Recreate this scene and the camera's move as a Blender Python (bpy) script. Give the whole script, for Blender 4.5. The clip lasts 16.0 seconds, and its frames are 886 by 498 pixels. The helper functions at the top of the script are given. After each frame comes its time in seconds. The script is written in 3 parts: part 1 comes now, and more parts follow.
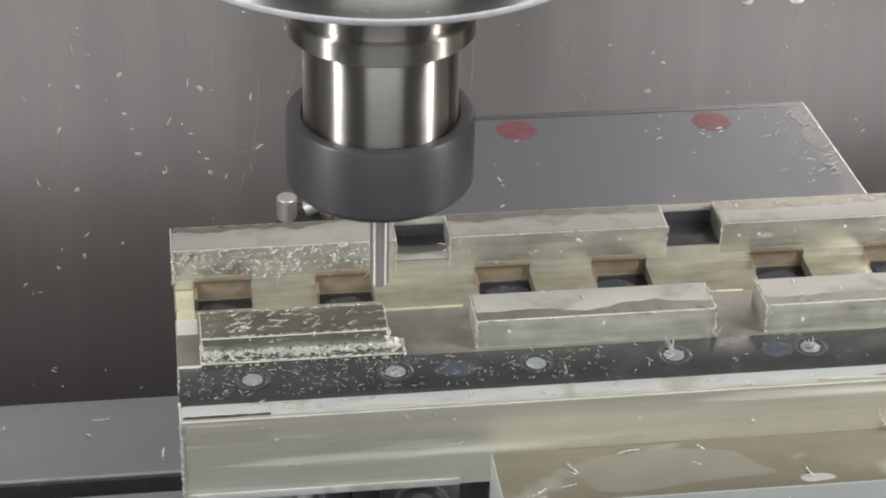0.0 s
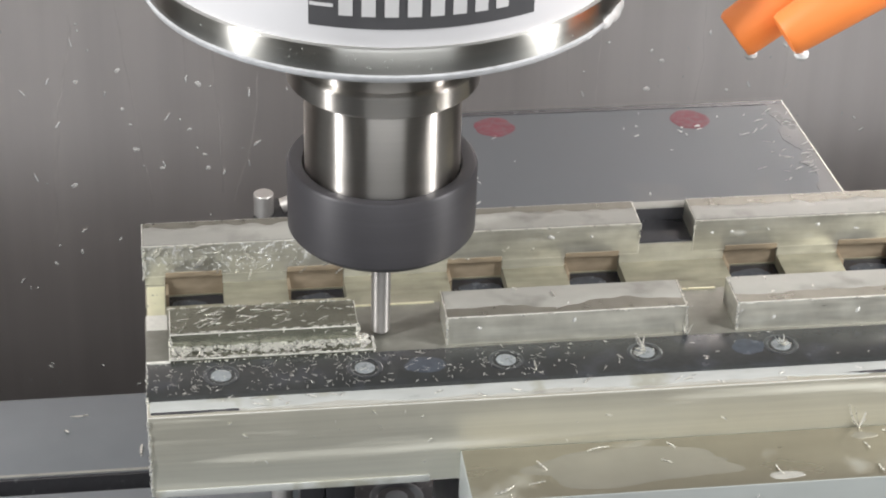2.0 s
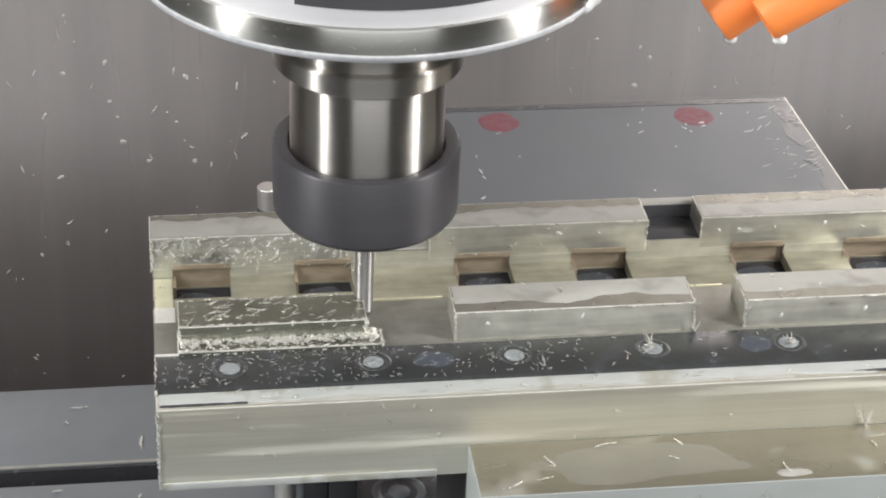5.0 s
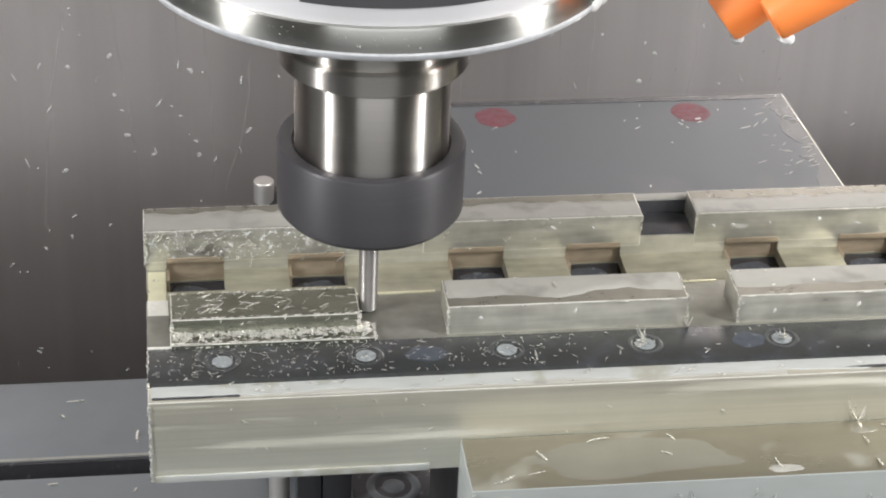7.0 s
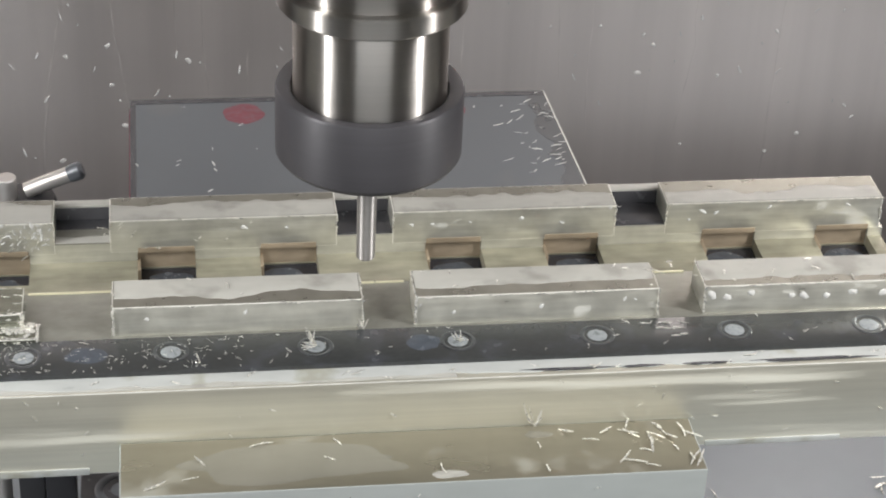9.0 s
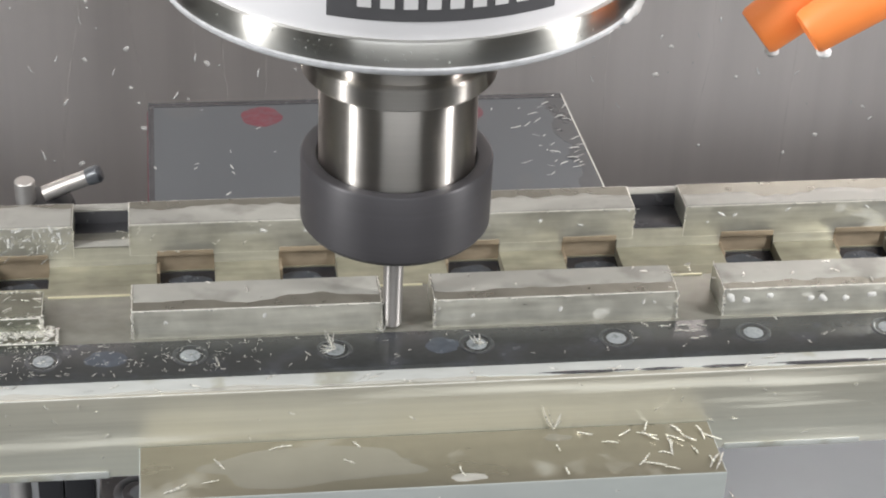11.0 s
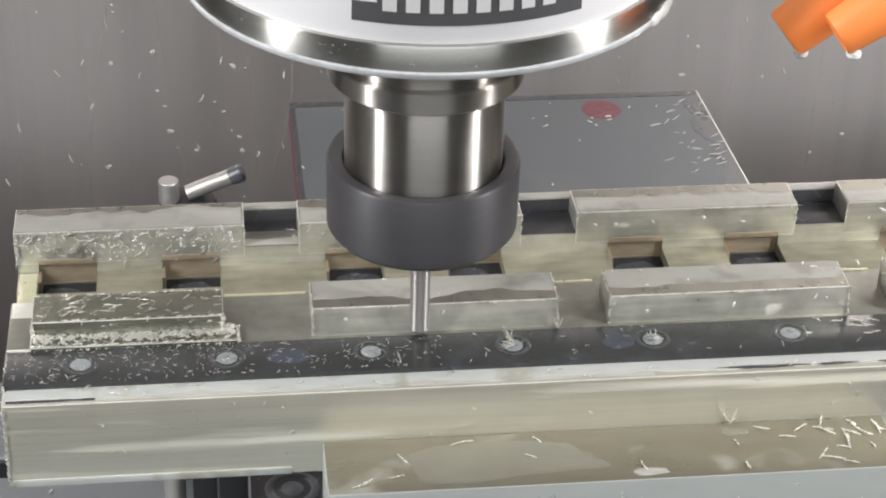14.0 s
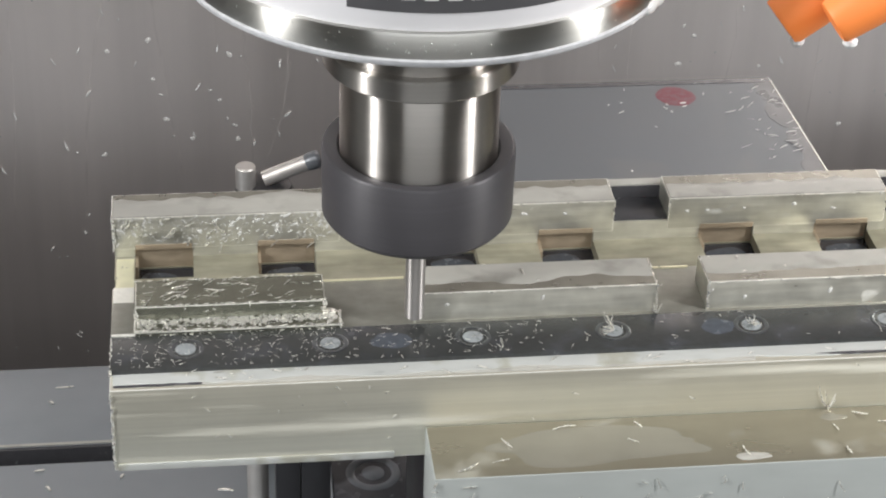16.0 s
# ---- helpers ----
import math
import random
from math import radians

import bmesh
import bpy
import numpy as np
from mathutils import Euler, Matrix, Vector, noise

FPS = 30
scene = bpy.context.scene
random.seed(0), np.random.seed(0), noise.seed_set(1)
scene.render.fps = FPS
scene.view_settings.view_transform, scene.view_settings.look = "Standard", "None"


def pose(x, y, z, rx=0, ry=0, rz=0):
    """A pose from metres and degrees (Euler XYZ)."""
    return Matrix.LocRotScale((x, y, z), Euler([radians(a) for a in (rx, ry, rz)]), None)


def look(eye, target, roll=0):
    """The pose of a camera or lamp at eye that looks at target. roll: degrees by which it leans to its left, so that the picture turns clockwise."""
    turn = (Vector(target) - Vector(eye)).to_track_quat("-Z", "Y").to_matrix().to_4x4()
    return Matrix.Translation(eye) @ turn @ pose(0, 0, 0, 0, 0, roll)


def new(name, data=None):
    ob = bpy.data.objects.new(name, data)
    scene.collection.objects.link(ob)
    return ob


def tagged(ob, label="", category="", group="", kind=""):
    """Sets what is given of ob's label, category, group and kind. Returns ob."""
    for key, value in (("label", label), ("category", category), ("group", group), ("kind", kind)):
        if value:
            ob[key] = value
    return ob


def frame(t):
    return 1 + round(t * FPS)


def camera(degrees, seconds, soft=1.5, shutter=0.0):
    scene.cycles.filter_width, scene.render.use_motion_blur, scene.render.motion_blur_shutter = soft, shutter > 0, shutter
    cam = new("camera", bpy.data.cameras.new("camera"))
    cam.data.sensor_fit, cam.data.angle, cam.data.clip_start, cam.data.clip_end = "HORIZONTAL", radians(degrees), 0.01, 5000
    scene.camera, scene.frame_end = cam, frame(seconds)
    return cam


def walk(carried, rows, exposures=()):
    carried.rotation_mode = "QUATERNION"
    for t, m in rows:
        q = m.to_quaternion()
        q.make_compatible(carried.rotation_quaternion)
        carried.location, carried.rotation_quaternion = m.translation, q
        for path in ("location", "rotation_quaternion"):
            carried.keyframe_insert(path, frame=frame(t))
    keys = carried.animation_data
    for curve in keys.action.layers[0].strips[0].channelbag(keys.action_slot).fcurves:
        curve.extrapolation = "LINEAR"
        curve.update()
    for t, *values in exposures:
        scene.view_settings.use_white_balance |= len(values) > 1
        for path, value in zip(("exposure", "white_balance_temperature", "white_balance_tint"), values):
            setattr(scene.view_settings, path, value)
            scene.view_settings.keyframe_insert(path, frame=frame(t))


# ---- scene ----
cam = camera(24.374, 16.0, soft=2.0, shutter=0.3)
walk(cam, [
    (0, pose(-0.01604, -0.44396, 0.31566, 58.218, -1.277, -7.656)),
    (0.5, pose(-0.01629, -0.44386, 0.31542, 58.253, -1.293, -7.597)),
    (1, pose(-0.01601, -0.44357, 0.31492, 58.230, -1.391, -7.616)),
    (1.5, pose(-0.01585, -0.44395, 0.31495, 58.196, -1.465, -7.612)),
    (2, pose(-0.01602, -0.44432, 0.31453, 58.191, -1.477, -7.594)),
    (2.5, pose(-0.01581, -0.44454, 0.31479, 58.158, -1.510, -7.568)),
    (3, pose(-0.01626, -0.44383, 0.31476, 58.138, -1.634, -7.651)),
    (3.5, pose(-0.01588, -0.44357, 0.31478, 58.155, -1.816, -7.708)),
    (4, pose(-0.01621, -0.44343, 0.31491, 58.132, -1.906, -7.746)),
    (4.5, pose(-0.01674, -0.44323, 0.31487, 58.092, -2.015, -7.719)),
    (5, pose(-0.01627, -0.44347, 0.31464, 58.023, -2.100, -7.679)),
    (7.5, pose(-0.01602, -0.44435, 0.31407, 57.865, -2.281, -7.403)),
    (8, pose(-0.01620, -0.44340, 0.31491, 57.686, -2.336, -7.406)),
    (8.5, pose(-0.01641, -0.44379, 0.31413, 57.690, -2.398, -7.428)),
    (9, pose(-0.01690, -0.44424, 0.31228, 57.780, -2.435, -7.454)),
    (11.5, pose(-0.01870, -0.44377, 0.31299, 57.785, -2.157, -7.042)),
    (12, pose(-0.01803, -0.44349, 0.31277, 57.730, -2.210, -6.960)),
    (12.5, pose(-0.01773, -0.44345, 0.31329, 57.617, -2.232, -6.950)),
    (13, pose(-0.01712, -0.44424, 0.31340, 57.652, -1.999, -6.785)),
    (13.5, pose(-0.01710, -0.44411, 0.31373, 57.738, -1.738, -6.659)),
    (14, pose(-0.01814, -0.44369, 0.31309, 57.799, -1.533, -6.636)),
    (14.5, pose(-0.01731, -0.44401, 0.31321, 57.702, -1.536, -6.587)),
    (15, pose(-0.01750, -0.44311, 0.31342, 57.634, -1.571, -6.655)),
    (15.5, pose(-0.01722, -0.44301, 0.31383, 57.534, -1.582, -6.609)),
    (16, pose(-0.01749, -0.44303, 0.31339, 57.444, -1.650, -6.649)),
], exposures=[(0, -0.12), (0.5, 0.0), (1.5, 0.09), (8.5, 0.1), (9.0, 0.1), (16.0, 0.08)])

# ---- world and lights ----
world = bpy.data.worlds.new("workshop")
scene.world = world
world.use_nodes = True
world.node_tree.nodes["Background"].inputs[0].default_value = (0.75, 0.78, 0.85, 1)
world.node_tree.nodes["Background"].inputs[1].default_value = 0.2
MM = 0.001


def area_lamp(name, eye, target, w, h, watts, colour=(1, 0.97, 0.92)):
    data = bpy.data.lights.new(name, "AREA")
    data.shape, data.size, data.size_y, data.energy, data.color = "RECTANGLE", w, h, watts, colour
    ob = new(name, data)
    ob.matrix_world = look(eye, target)
    return ob


area_lamp("work_light", (-0.42, -0.15, 0.30), (0.05, 0.05, 0.03), 0.022, 0.34, 3.3, (1, 0.99, 0.98))
area_lamp("work_light", (0.50, -0.17, 0.30), (0.05, 0.05, 0.03), 0.022, 0.34, 3.8, (1, 0.985, 0.97))
# Assumed room light added from the front; the door panel has no window.
area_lamp("front_fill_light", (0.02, -0.70, 0.38), (0.05, 0.1, -0.02), 0.7, 0.45, 2.0, (0.96, 0.98, 1.0))


# ---- materials ----
def material(name, colour, rough=0.5, metal=0.0, vary=0.12, grain=(300, 300, 300), spots=40, rough_vary=0.1, bump=0.0,
             second=None, second_scale=60, second_edge=(0.5, 0.56), second_rough=0.5, second_metal=0.0, second_stretch=(1, 1, 1), aniso=0.0):
    """Colour with fine grain and coarse stains; a second surface (film, dirt) laid over it in irregular patches."""
    m = bpy.data.materials.new(name)
    m.use_nodes = True
    nt = m.node_tree
    n, l = nt.nodes, nt.links
    bsdf = n["Principled BSDF"]
    tc = n.new("ShaderNodeTexCoord")
    mp = n.new("ShaderNodeMapping")
    mp.inputs["Scale"].default_value = grain
    l.new(tc.outputs["Object"], mp.inputs["Vector"])
    fine = n.new("ShaderNodeTexNoise")
    fine.inputs["Scale"].default_value, fine.inputs["Detail"].default_value = 1.0, 6
    l.new(mp.outputs[0], fine.inputs["Vector"])
    coarse = n.new("ShaderNodeTexNoise")
    coarse.inputs["Scale"].default_value, coarse.inputs["Detail"].default_value = spots, 4
    l.new(tc.outputs["Object"], coarse.inputs["Vector"])

    def math_node(op, a, b):
        x = n.new("ShaderNodeMath")
        x.operation = op
        for i, s in enumerate((a, b)):
            if isinstance(s, (int, float)):
                x.inputs[i].default_value = s
            else:
                l.new(s, x.inputs[i])
        return x.outputs[0]
    both = math_node("ADD", fine.outputs["Fac"], coarse.outputs["Fac"])
    swing = math_node("MULTIPLY", math_node("SUBTRACT", both, 1.0), 2.0)
    value = math_node("ADD", math_node("MULTIPLY", swing, vary), 1.0)
    tint = n.new("ShaderNodeVectorMath")
    tint.operation = "SCALE"
    tint.inputs[0].default_value = colour
    l.new(value, tint.inputs["Scale"])
    colour_out = tint.outputs[0]
    rough_out = math_node("ADD", math_node("MULTIPLY", swing, rough_vary), rough)
    metal_out = None
    if second:
        patch = n.new("ShaderNodeTexNoise")
        patch.inputs["Scale"].default_value, patch.inputs["Detail"].default_value = second_scale, 3
        pm = n.new("ShaderNodeMapping")
        pm.inputs["Scale"].default_value = second_stretch
        l.new(tc.outputs["Object"], pm.inputs["Vector"])
        l.new(pm.outputs[0], patch.inputs["Vector"])
        ramp = n.new("ShaderNodeMapRange")
        ramp.inputs["From Min"].default_value, ramp.inputs["From Max"].default_value = second_edge
        l.new(patch.outputs["Fac"], ramp.inputs["Value"])
        fac = ramp.outputs[0]
        mix = n.new("ShaderNodeMix")
        mix.data_type = "RGBA"
        l.new(fac, mix.inputs["Factor"])
        l.new(colour_out, mix.inputs[6])
        tint2 = n.new("ShaderNodeVectorMath")
        tint2.operation = "SCALE"
        tint2.inputs[0].default_value = second
        l.new(value, tint2.inputs["Scale"])
        l.new(tint2.outputs[0], mix.inputs[7])
        colour_out = mix.outputs[2]
        inv = math_node("SUBTRACT", 1.0, fac)
        rough_out = math_node("ADD", math_node("MULTIPLY", rough_out, inv), math_node("MULTIPLY", fac, second_rough))
        metal_out = math_node("ADD", math_node("MULTIPLY", inv, metal), math_node("MULTIPLY", fac, second_metal))
    l.new(colour_out, bsdf.inputs["Base Color"])
    l.new(rough_out, bsdf.inputs["Roughness"])
    if metal_out is not None:
        l.new(metal_out, bsdf.inputs["Metallic"])
    else:
        bsdf.inputs["Metallic"].default_value = metal
    if aniso:
        bsdf.inputs["Anisotropic"].default_value = aniso
        bsdf.inputs["Anisotropic Rotation"].default_value = 0.25
        tg = n.new("ShaderNodeTangent")
        tg.direction_type, tg.axis = "RADIAL", "Z"
        l.new(tg.outputs[0], bsdf.inputs["Tangent"])
    if bump:
        bp = n.new("ShaderNodeBump")
        bp.inputs["Strength"].default_value, bp.inputs["Distance"].default_value = bump, 0.0004
        l.new(both, bp.inputs["Height"])
        l.new(bp.outputs[0], bsdf.inputs["Normal"])
    return m


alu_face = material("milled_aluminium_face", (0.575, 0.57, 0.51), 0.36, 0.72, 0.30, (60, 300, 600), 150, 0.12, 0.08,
                    (0.50, 0.50, 0.46), 130, (0.62, 0.70), 0.45, second_stretch=(0.5, 1, 1))
alu_brushed = material("brushed_aluminium", (0.70, 0.685, 0.59), 0.37, 0.74, 0.14, (9, 400, 800), 30, 0.05, 0.06,
                       (0.62, 0.615, 0.54), 60, (0.55, 0.70), 0.5, second_stretch=(0.12, 1, 2.2))
# Darker than the block sides: the dark wall's reflection is painted in.
alu_top = material("dark_reflection_aluminium_top", (0.27, 0.262, 0.225), 0.30, 0.7, 0.2, (200, 200, 200), 90, 0.08, 0.03)
film_beige = material("grey_coolant_film_and_edges", (0.37, 0.365, 0.335), 0.34, 0.0, 0.14, (120, 200, 200), 60, 0.08, 0.03,
                      (0.27, 0.265, 0.24), 90, (0.56, 0.70), 0.3)
alu_fresh = material("freshly_milled_aluminium", (0.27, 0.275, 0.225), 0.26, 0.85, 0.25, (60, 400, 900), 60, 0.05, 0.06)
# Burrs; the near-white colour also paints the light that edges catch.
edge_bright = material("burred_edge_with_glint", (0.85, 0.84, 0.78), 0.35, 0.4, 0.15, (700, 700, 700), 120, 0.1)
ledge_black = material("black_wet_ledge", (0.034, 0.036, 0.036), 0.21, 0.0, 0.25, (500, 900, 500), 60, 0.06, 0.03,
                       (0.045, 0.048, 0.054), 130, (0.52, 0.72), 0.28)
gap_floor = material("dull_wet_gap_floor", (0.285, 0.283, 0.25), 0.42, 0.6, 0.30, (200, 300, 300), 90, 0.10, 0.05)
# Dark parts; also paints the dark of gaps, table slot and plate rims.
gap_dark = material("dark_parts_and_shade", (0.062, 0.062, 0.068), 0.25, 0.2, 0.2, (300, 300, 300), 80, 0.06)
clamp_olive = material("wet_olive_clamp_top", (0.285, 0.265, 0.21), 0.30, 0.75, 0.12, (40, 200, 200), 40, 0.06, 0.02,
                       (0.26, 0.255, 0.215), 60, (0.58, 0.70), 0.4)
clamp_puddle = material("grey_coolant_puddle", (0.275, 0.264, 0.222), 0.34, 0.5, 0.10, (60, 120, 120), 60, 0.06)
ledge_haze = material("bluish_coolant_haze", (0.058, 0.068, 0.084), 0.25, 0.0, 0.35, (500, 500, 500), 220, 0.08)
plate_wet = material("dark_wet_border", (0.08, 0.084, 0.09), 0.3, 0.2, 0.2, (200, 200, 200), 60, 0.06)
clamp_front = material("milky_clamp_front", (0.42, 0.45, 0.44), 0.35, 0.2, 0.08, (60, 200, 200), 30, 0.06)
alu_channel = material("yellowish_aluminium_channel", (0.42, 0.402, 0.315), 0.46, 0.7, 0.40, (60, 300, 500), 110, 0.08, 0.05)
film_milky = material("milky_coolant_film", (0.41, 0.425, 0.412), 0.33, 0.0, 0.14, (150, 500, 300), 80, 0.08, 0.02,
                      (0.31, 0.31, 0.265), 90, (0.56, 0.66), 0.32)
# Brown reflection on the aluminium pocket walls, painted as their colour.
pocket_wall = material("brown_reflection_pocket_wall", (0.35, 0.285, 0.205), 0.46, 0.3, 0.3, (200, 200, 600), 60, 0.08)
# Near-black colour stands in for the darkness down in the pockets.
pocket_floor = material("shaded_pocket_floor", (0.020, 0.022, 0.030), 0.2, 0.0, 0.3, (200, 200, 200), 90, 0.05)
wall_steel = material("splashed_stainless_wall", (0.67, 0.617, 0.593), 0.34, 0.84, 0.14, (70, 70, 2.5), 5, 0.05, 0.0)
panel_grey = material("unseen_grey_panel", (0.50, 0.50, 0.48), 0.5, 0.0, 0.06, (40, 40, 40), 5, 0.05)
nut_black = material("black_oxide_nut", (0.060, 0.058, 0.064), 0.46, 0.25, 0.14, (20, 20, 900), 60, 0.04, aniso=0.6)
holder_steel = material("turned_steel_holder", (0.46, 0.44, 0.415), 0.31, 1.0, 0.07, (8, 8, 900), 40, 0.02, aniso=1.0)
chrome = material("polished_steel_ring", (0.57, 0.565, 0.535), 0.30, 1.0, 0.08, (30, 30, 700), 40, 0.03, aniso=1.0)
white_paint = material("white_spindle_paint", (0.63, 0.63, 0.65), 0.35, 0.0, 0.03, (60, 60, 60), 20, 0.05)
plate_dark = material("dark_nameplate", (0.07, 0.07, 0.075), 0.4, 0.0, 0.08, (300, 300, 300), 40, 0.05)
plate_letters = material("silver_lettering", (0.66, 0.66, 0.67), 0.4, 0.2, 0.04, (300, 300, 300), 40, 0.05)
orange = material("orange_hose_plastic", (1.0, 0.285, 0.065), 0.5, 0.0, 0.05, (120, 120, 120), 30, 0.05)
carbide = material("ground_carbide", (0.42, 0.405, 0.395), 0.5, 0.8, 0.10, (20, 20, 500), 50, 0.05, aniso=0.9)
grey_sheet = material("wet_grey_sheet", (0.115, 0.125, 0.137), 0.40, 0.2, 0.07, (60, 60, 60), 12, 0.06, 0.0,
                      (0.12, 0.12, 0.12), 14, (0.62, 0.70), 0.3)
red_mark = material("faded_red_mark", (0.17, 0.042, 0.058), 0.5, 0.0, 0.25, (200, 200, 200), 90, 0.05, 0.0,
                    (0.145, 0.075, 0.087), 420, (0.40, 0.75), 0.4)
cast_grey = material("grey_cast_iron", (0.225, 0.245, 0.265), 0.42, 0.3, 0.08, (80, 80, 80), 10, 0.06)
dark_iron = material("dark_iron_and_gap_shade", (0.042, 0.042, 0.046), 0.35, 0.4, 0.15, (120, 120, 120), 20, 0.06)
chip_metal = material("bright_aluminium_chip", (0.86, 0.85, 0.80), 0.28, 0.7, 0.15, (900, 900, 900), 300, 0.1)
droplet = material("dried_white_splash", (0.60, 0.60, 0.58), 0.35, 0.0, 0.15, (900, 900, 900), 300, 0.1)
splash_grey = material("grey_dried_splash", (0.56, 0.555, 0.55), 0.4, 0.0, 0.15, (900, 900, 900), 300, 0.1)
wall_drop = material("dull_wall_droplet", (0.47, 0.46, 0.45), 0.4, 0.0, 0.15, (900, 900, 900), 300, 0.1)
bore_grey = material("dull_grey_bore", (0.13, 0.14, 0.155), 0.35, 0.3, 0.2, (300, 300, 300), 80, 0.08)
trail = material("faint_dried_trail", (0.67, 0.617, 0.592), 0.37, 0.80, 0.15, (200, 200, 60), 60, 0.06)
film_white = material("white_coolant_foam", (0.64, 0.65, 0.65), 0.3, 0.0, 0.15, (150, 150, 150), 90, 0.08)
drip_pale = material("pale_coolant_rim", (0.50, 0.51, 0.53), 0.35, 0.1, 0.3, (300, 300, 300), 110, 0.1)
steel_plain = material("plain_turned_steel", (0.55, 0.53, 0.51), 0.46, 0.75, 0.12, (60, 60, 300), 60, 0.06)
lip_cream = material("pale_shining_lip", (0.78, 0.75, 0.55), 0.3, 0.5, 0.15, (300, 300, 300), 80, 0.08)
screw_white = material("milky_white_bore", (0.235, 0.255, 0.265), 0.3, 0.0, 0.4, (800, 800, 800), 300, 0.1)
# Grey ring that paints the reflection round each bore.
ring_grey = material("bore_ring_reflection", (0.16, 0.17, 0.18), 0.2, 0.8, 0.3, (900, 900, 900), 300, 0.1)

# ---- mesh helpers, in millimetres ----
BASE = {}
ON_TABLE, ON_HEAD = [], []


def box(x0, x1, y0, y1, z0, z1, bevel=0.22, bm=None):
    out = bm or bmesh.new()
    made = bmesh.ops.create_cube(out, size=1.0, matrix=Matrix.Translation(((x0 + x1) / 2, (y0 + y1) / 2, (z0 + z1) / 2))
                                 @ Matrix.Diagonal((x1 - x0, y1 - y0, z1 - z0, 1)))
    if bevel:
        edges = list({e for v in made["verts"] for e in v.link_edges})
        cut = bmesh.ops.bevel(out, geom=edges, offset=bevel, segments=2, profile=0.6, affect="EDGES")
        for f in cut["faces"]:
            f.material_index = 1
    return out


def prism(profile, x0, x1, bevel=0.2):
    """A (y, z) outline drawn out along x."""
    bm = bmesh.new()
    a = [bm.verts.new((x0, y, z)) for y, z in profile]
    f = bm.faces.new(a)
    ext = bmesh.ops.extrude_face_region(bm, geom=[f])
    bmesh.ops.translate(bm, verts=[v for v in ext["geom"] if isinstance(v, bmesh.types.BMVert)], vec=(x1 - x0, 0, 0))
    bmesh.ops.recalc_face_normals(bm, faces=bm.faces)
    if bevel:
        cut = bmesh.ops.bevel(bm, geom=list(bm.edges), offset=bevel, segments=2, profile=0.6, affect="EDGES")
        for f in cut["faces"]:
            f.material_index = 1
    return bm


def lathe(profile, cx=0, cy=0, seg=96, bm=None):
    """A (radius, z) outline turned round the z axis through (cx, cy)."""
    out = bm or bmesh.new()
    rings = []
    for r, z in profile:
        if r < 1e-6:
            rings.append([out.verts.new((cx, cy, z))])
        else:
            rings.append([out.verts.new((cx + r * math.cos(2 * math.pi * i / seg), cy + r * math.sin(2 * math.pi * i / seg), z)) for i in range(seg)])
    for a, b in zip(rings, rings[1:]):
        for i in range(seg):
            j = (i + 1) % seg
            vs = [a[i % len(a)], a[j % len(a)], b[j % len(b)], b[i % len(b)]]
            vs = list(dict.fromkeys(vs))
            if len(vs) > 2:
                out.faces.new(vs)
    bmesh.ops.recalc_face_normals(out, faces=out.faces)
    return out


def tube(points, radius, seg=16):
    """A round bar along points, capped; radius may be one number or one for each point."""
    bm = bmesh.new()
    pts = [Vector(p) for p in points]
    rad = radius if isinstance(radius, (list, tuple)) else [radius] * len(pts)
    rings = []
    for i, p in enumerate(pts):
        d = (pts[min(i + 1, len(pts) - 1)] - pts[max(i - 1, 0)]).normalized()
        q = d.to_track_quat("Z", "Y")
        rings.append([bm.verts.new(p + q @ Vector((rad[i] * math.cos(2 * math.pi * k / seg), rad[i] * math.sin(2 * math.pi * k / seg), 0))) for k in range(seg)])
    for a, b in zip(rings, rings[1:]):
        for k in range(seg):
            bm.faces.new((a[k], a[(k + 1) % seg], b[(k + 1) % seg], b[k]))
    bm.faces.new(rings[0]), bm.faces.new(rings[-1])
    bmesh.ops.recalc_face_normals(bm, faces=bm.faces)
    return bm


def wavy_film(x0, x1, edge, reach, z, swing, seed, thick=0.35):
    """A wet film from a straight edge to a wandering one, thin and rounded where it ends."""
    bm = bmesh.new()
    rows = []
    n = max(8, int((x1 - x0) / 0.9))
    side = 1 if edge > reach else -1
    for i in range(n + 1):
        x = x0 + (x1 - x0) * i / n
        y = reach + swing * (1.2 * noise.noise((x * 0.05, seed, 0)) + 0.5 * noise.noise((x * 0.21, seed, 3)))
        y = min(y, edge - 0.15) if side > 0 else max(y, edge + 0.15)
        rows.append([bm.verts.new((x, yy, zz)) for yy, zz in ((edge, z - 0.1), (edge, z + thick), (y + 0.4 * (edge - y), z + thick), (y + 0.25 * side, z + 0.75 * thick), (y, z - 0.05))])
    for a, b in zip(rows, rows[1:]):
        for k in range(4):
            bm.faces.new((a[k], a[k + 1], b[k + 1], b[k]))
    bmesh.ops.recalc_face_normals(bm, faces=bm.faces)
    if sum(f.normal.z * f.calc_area() for f in bm.faces) < 0:
        bmesh.ops.reverse_faces(bm, faces=bm.faces)
    return bm


def mesh_object(name, bm, mat, base, smooth=True):
    bmesh.ops.translate(bm, verts=bm.verts, vec=[-c for c in base])
    bmesh.ops.scale(bm, verts=bm.verts, vec=(MM, MM, MM))
    me = bpy.data.meshes.new(name)
    bm.to_mesh(me)
    bm.free()
    me.materials.append(mat)
    me.materials.append(edge_bright if mat in (alu_face, alu_brushed, alu_fresh) else mat)
    if smooth:
        me.shade_smooth()
        me.set_sharp_from_angle(angle=radians(35))
    return new(name, me)


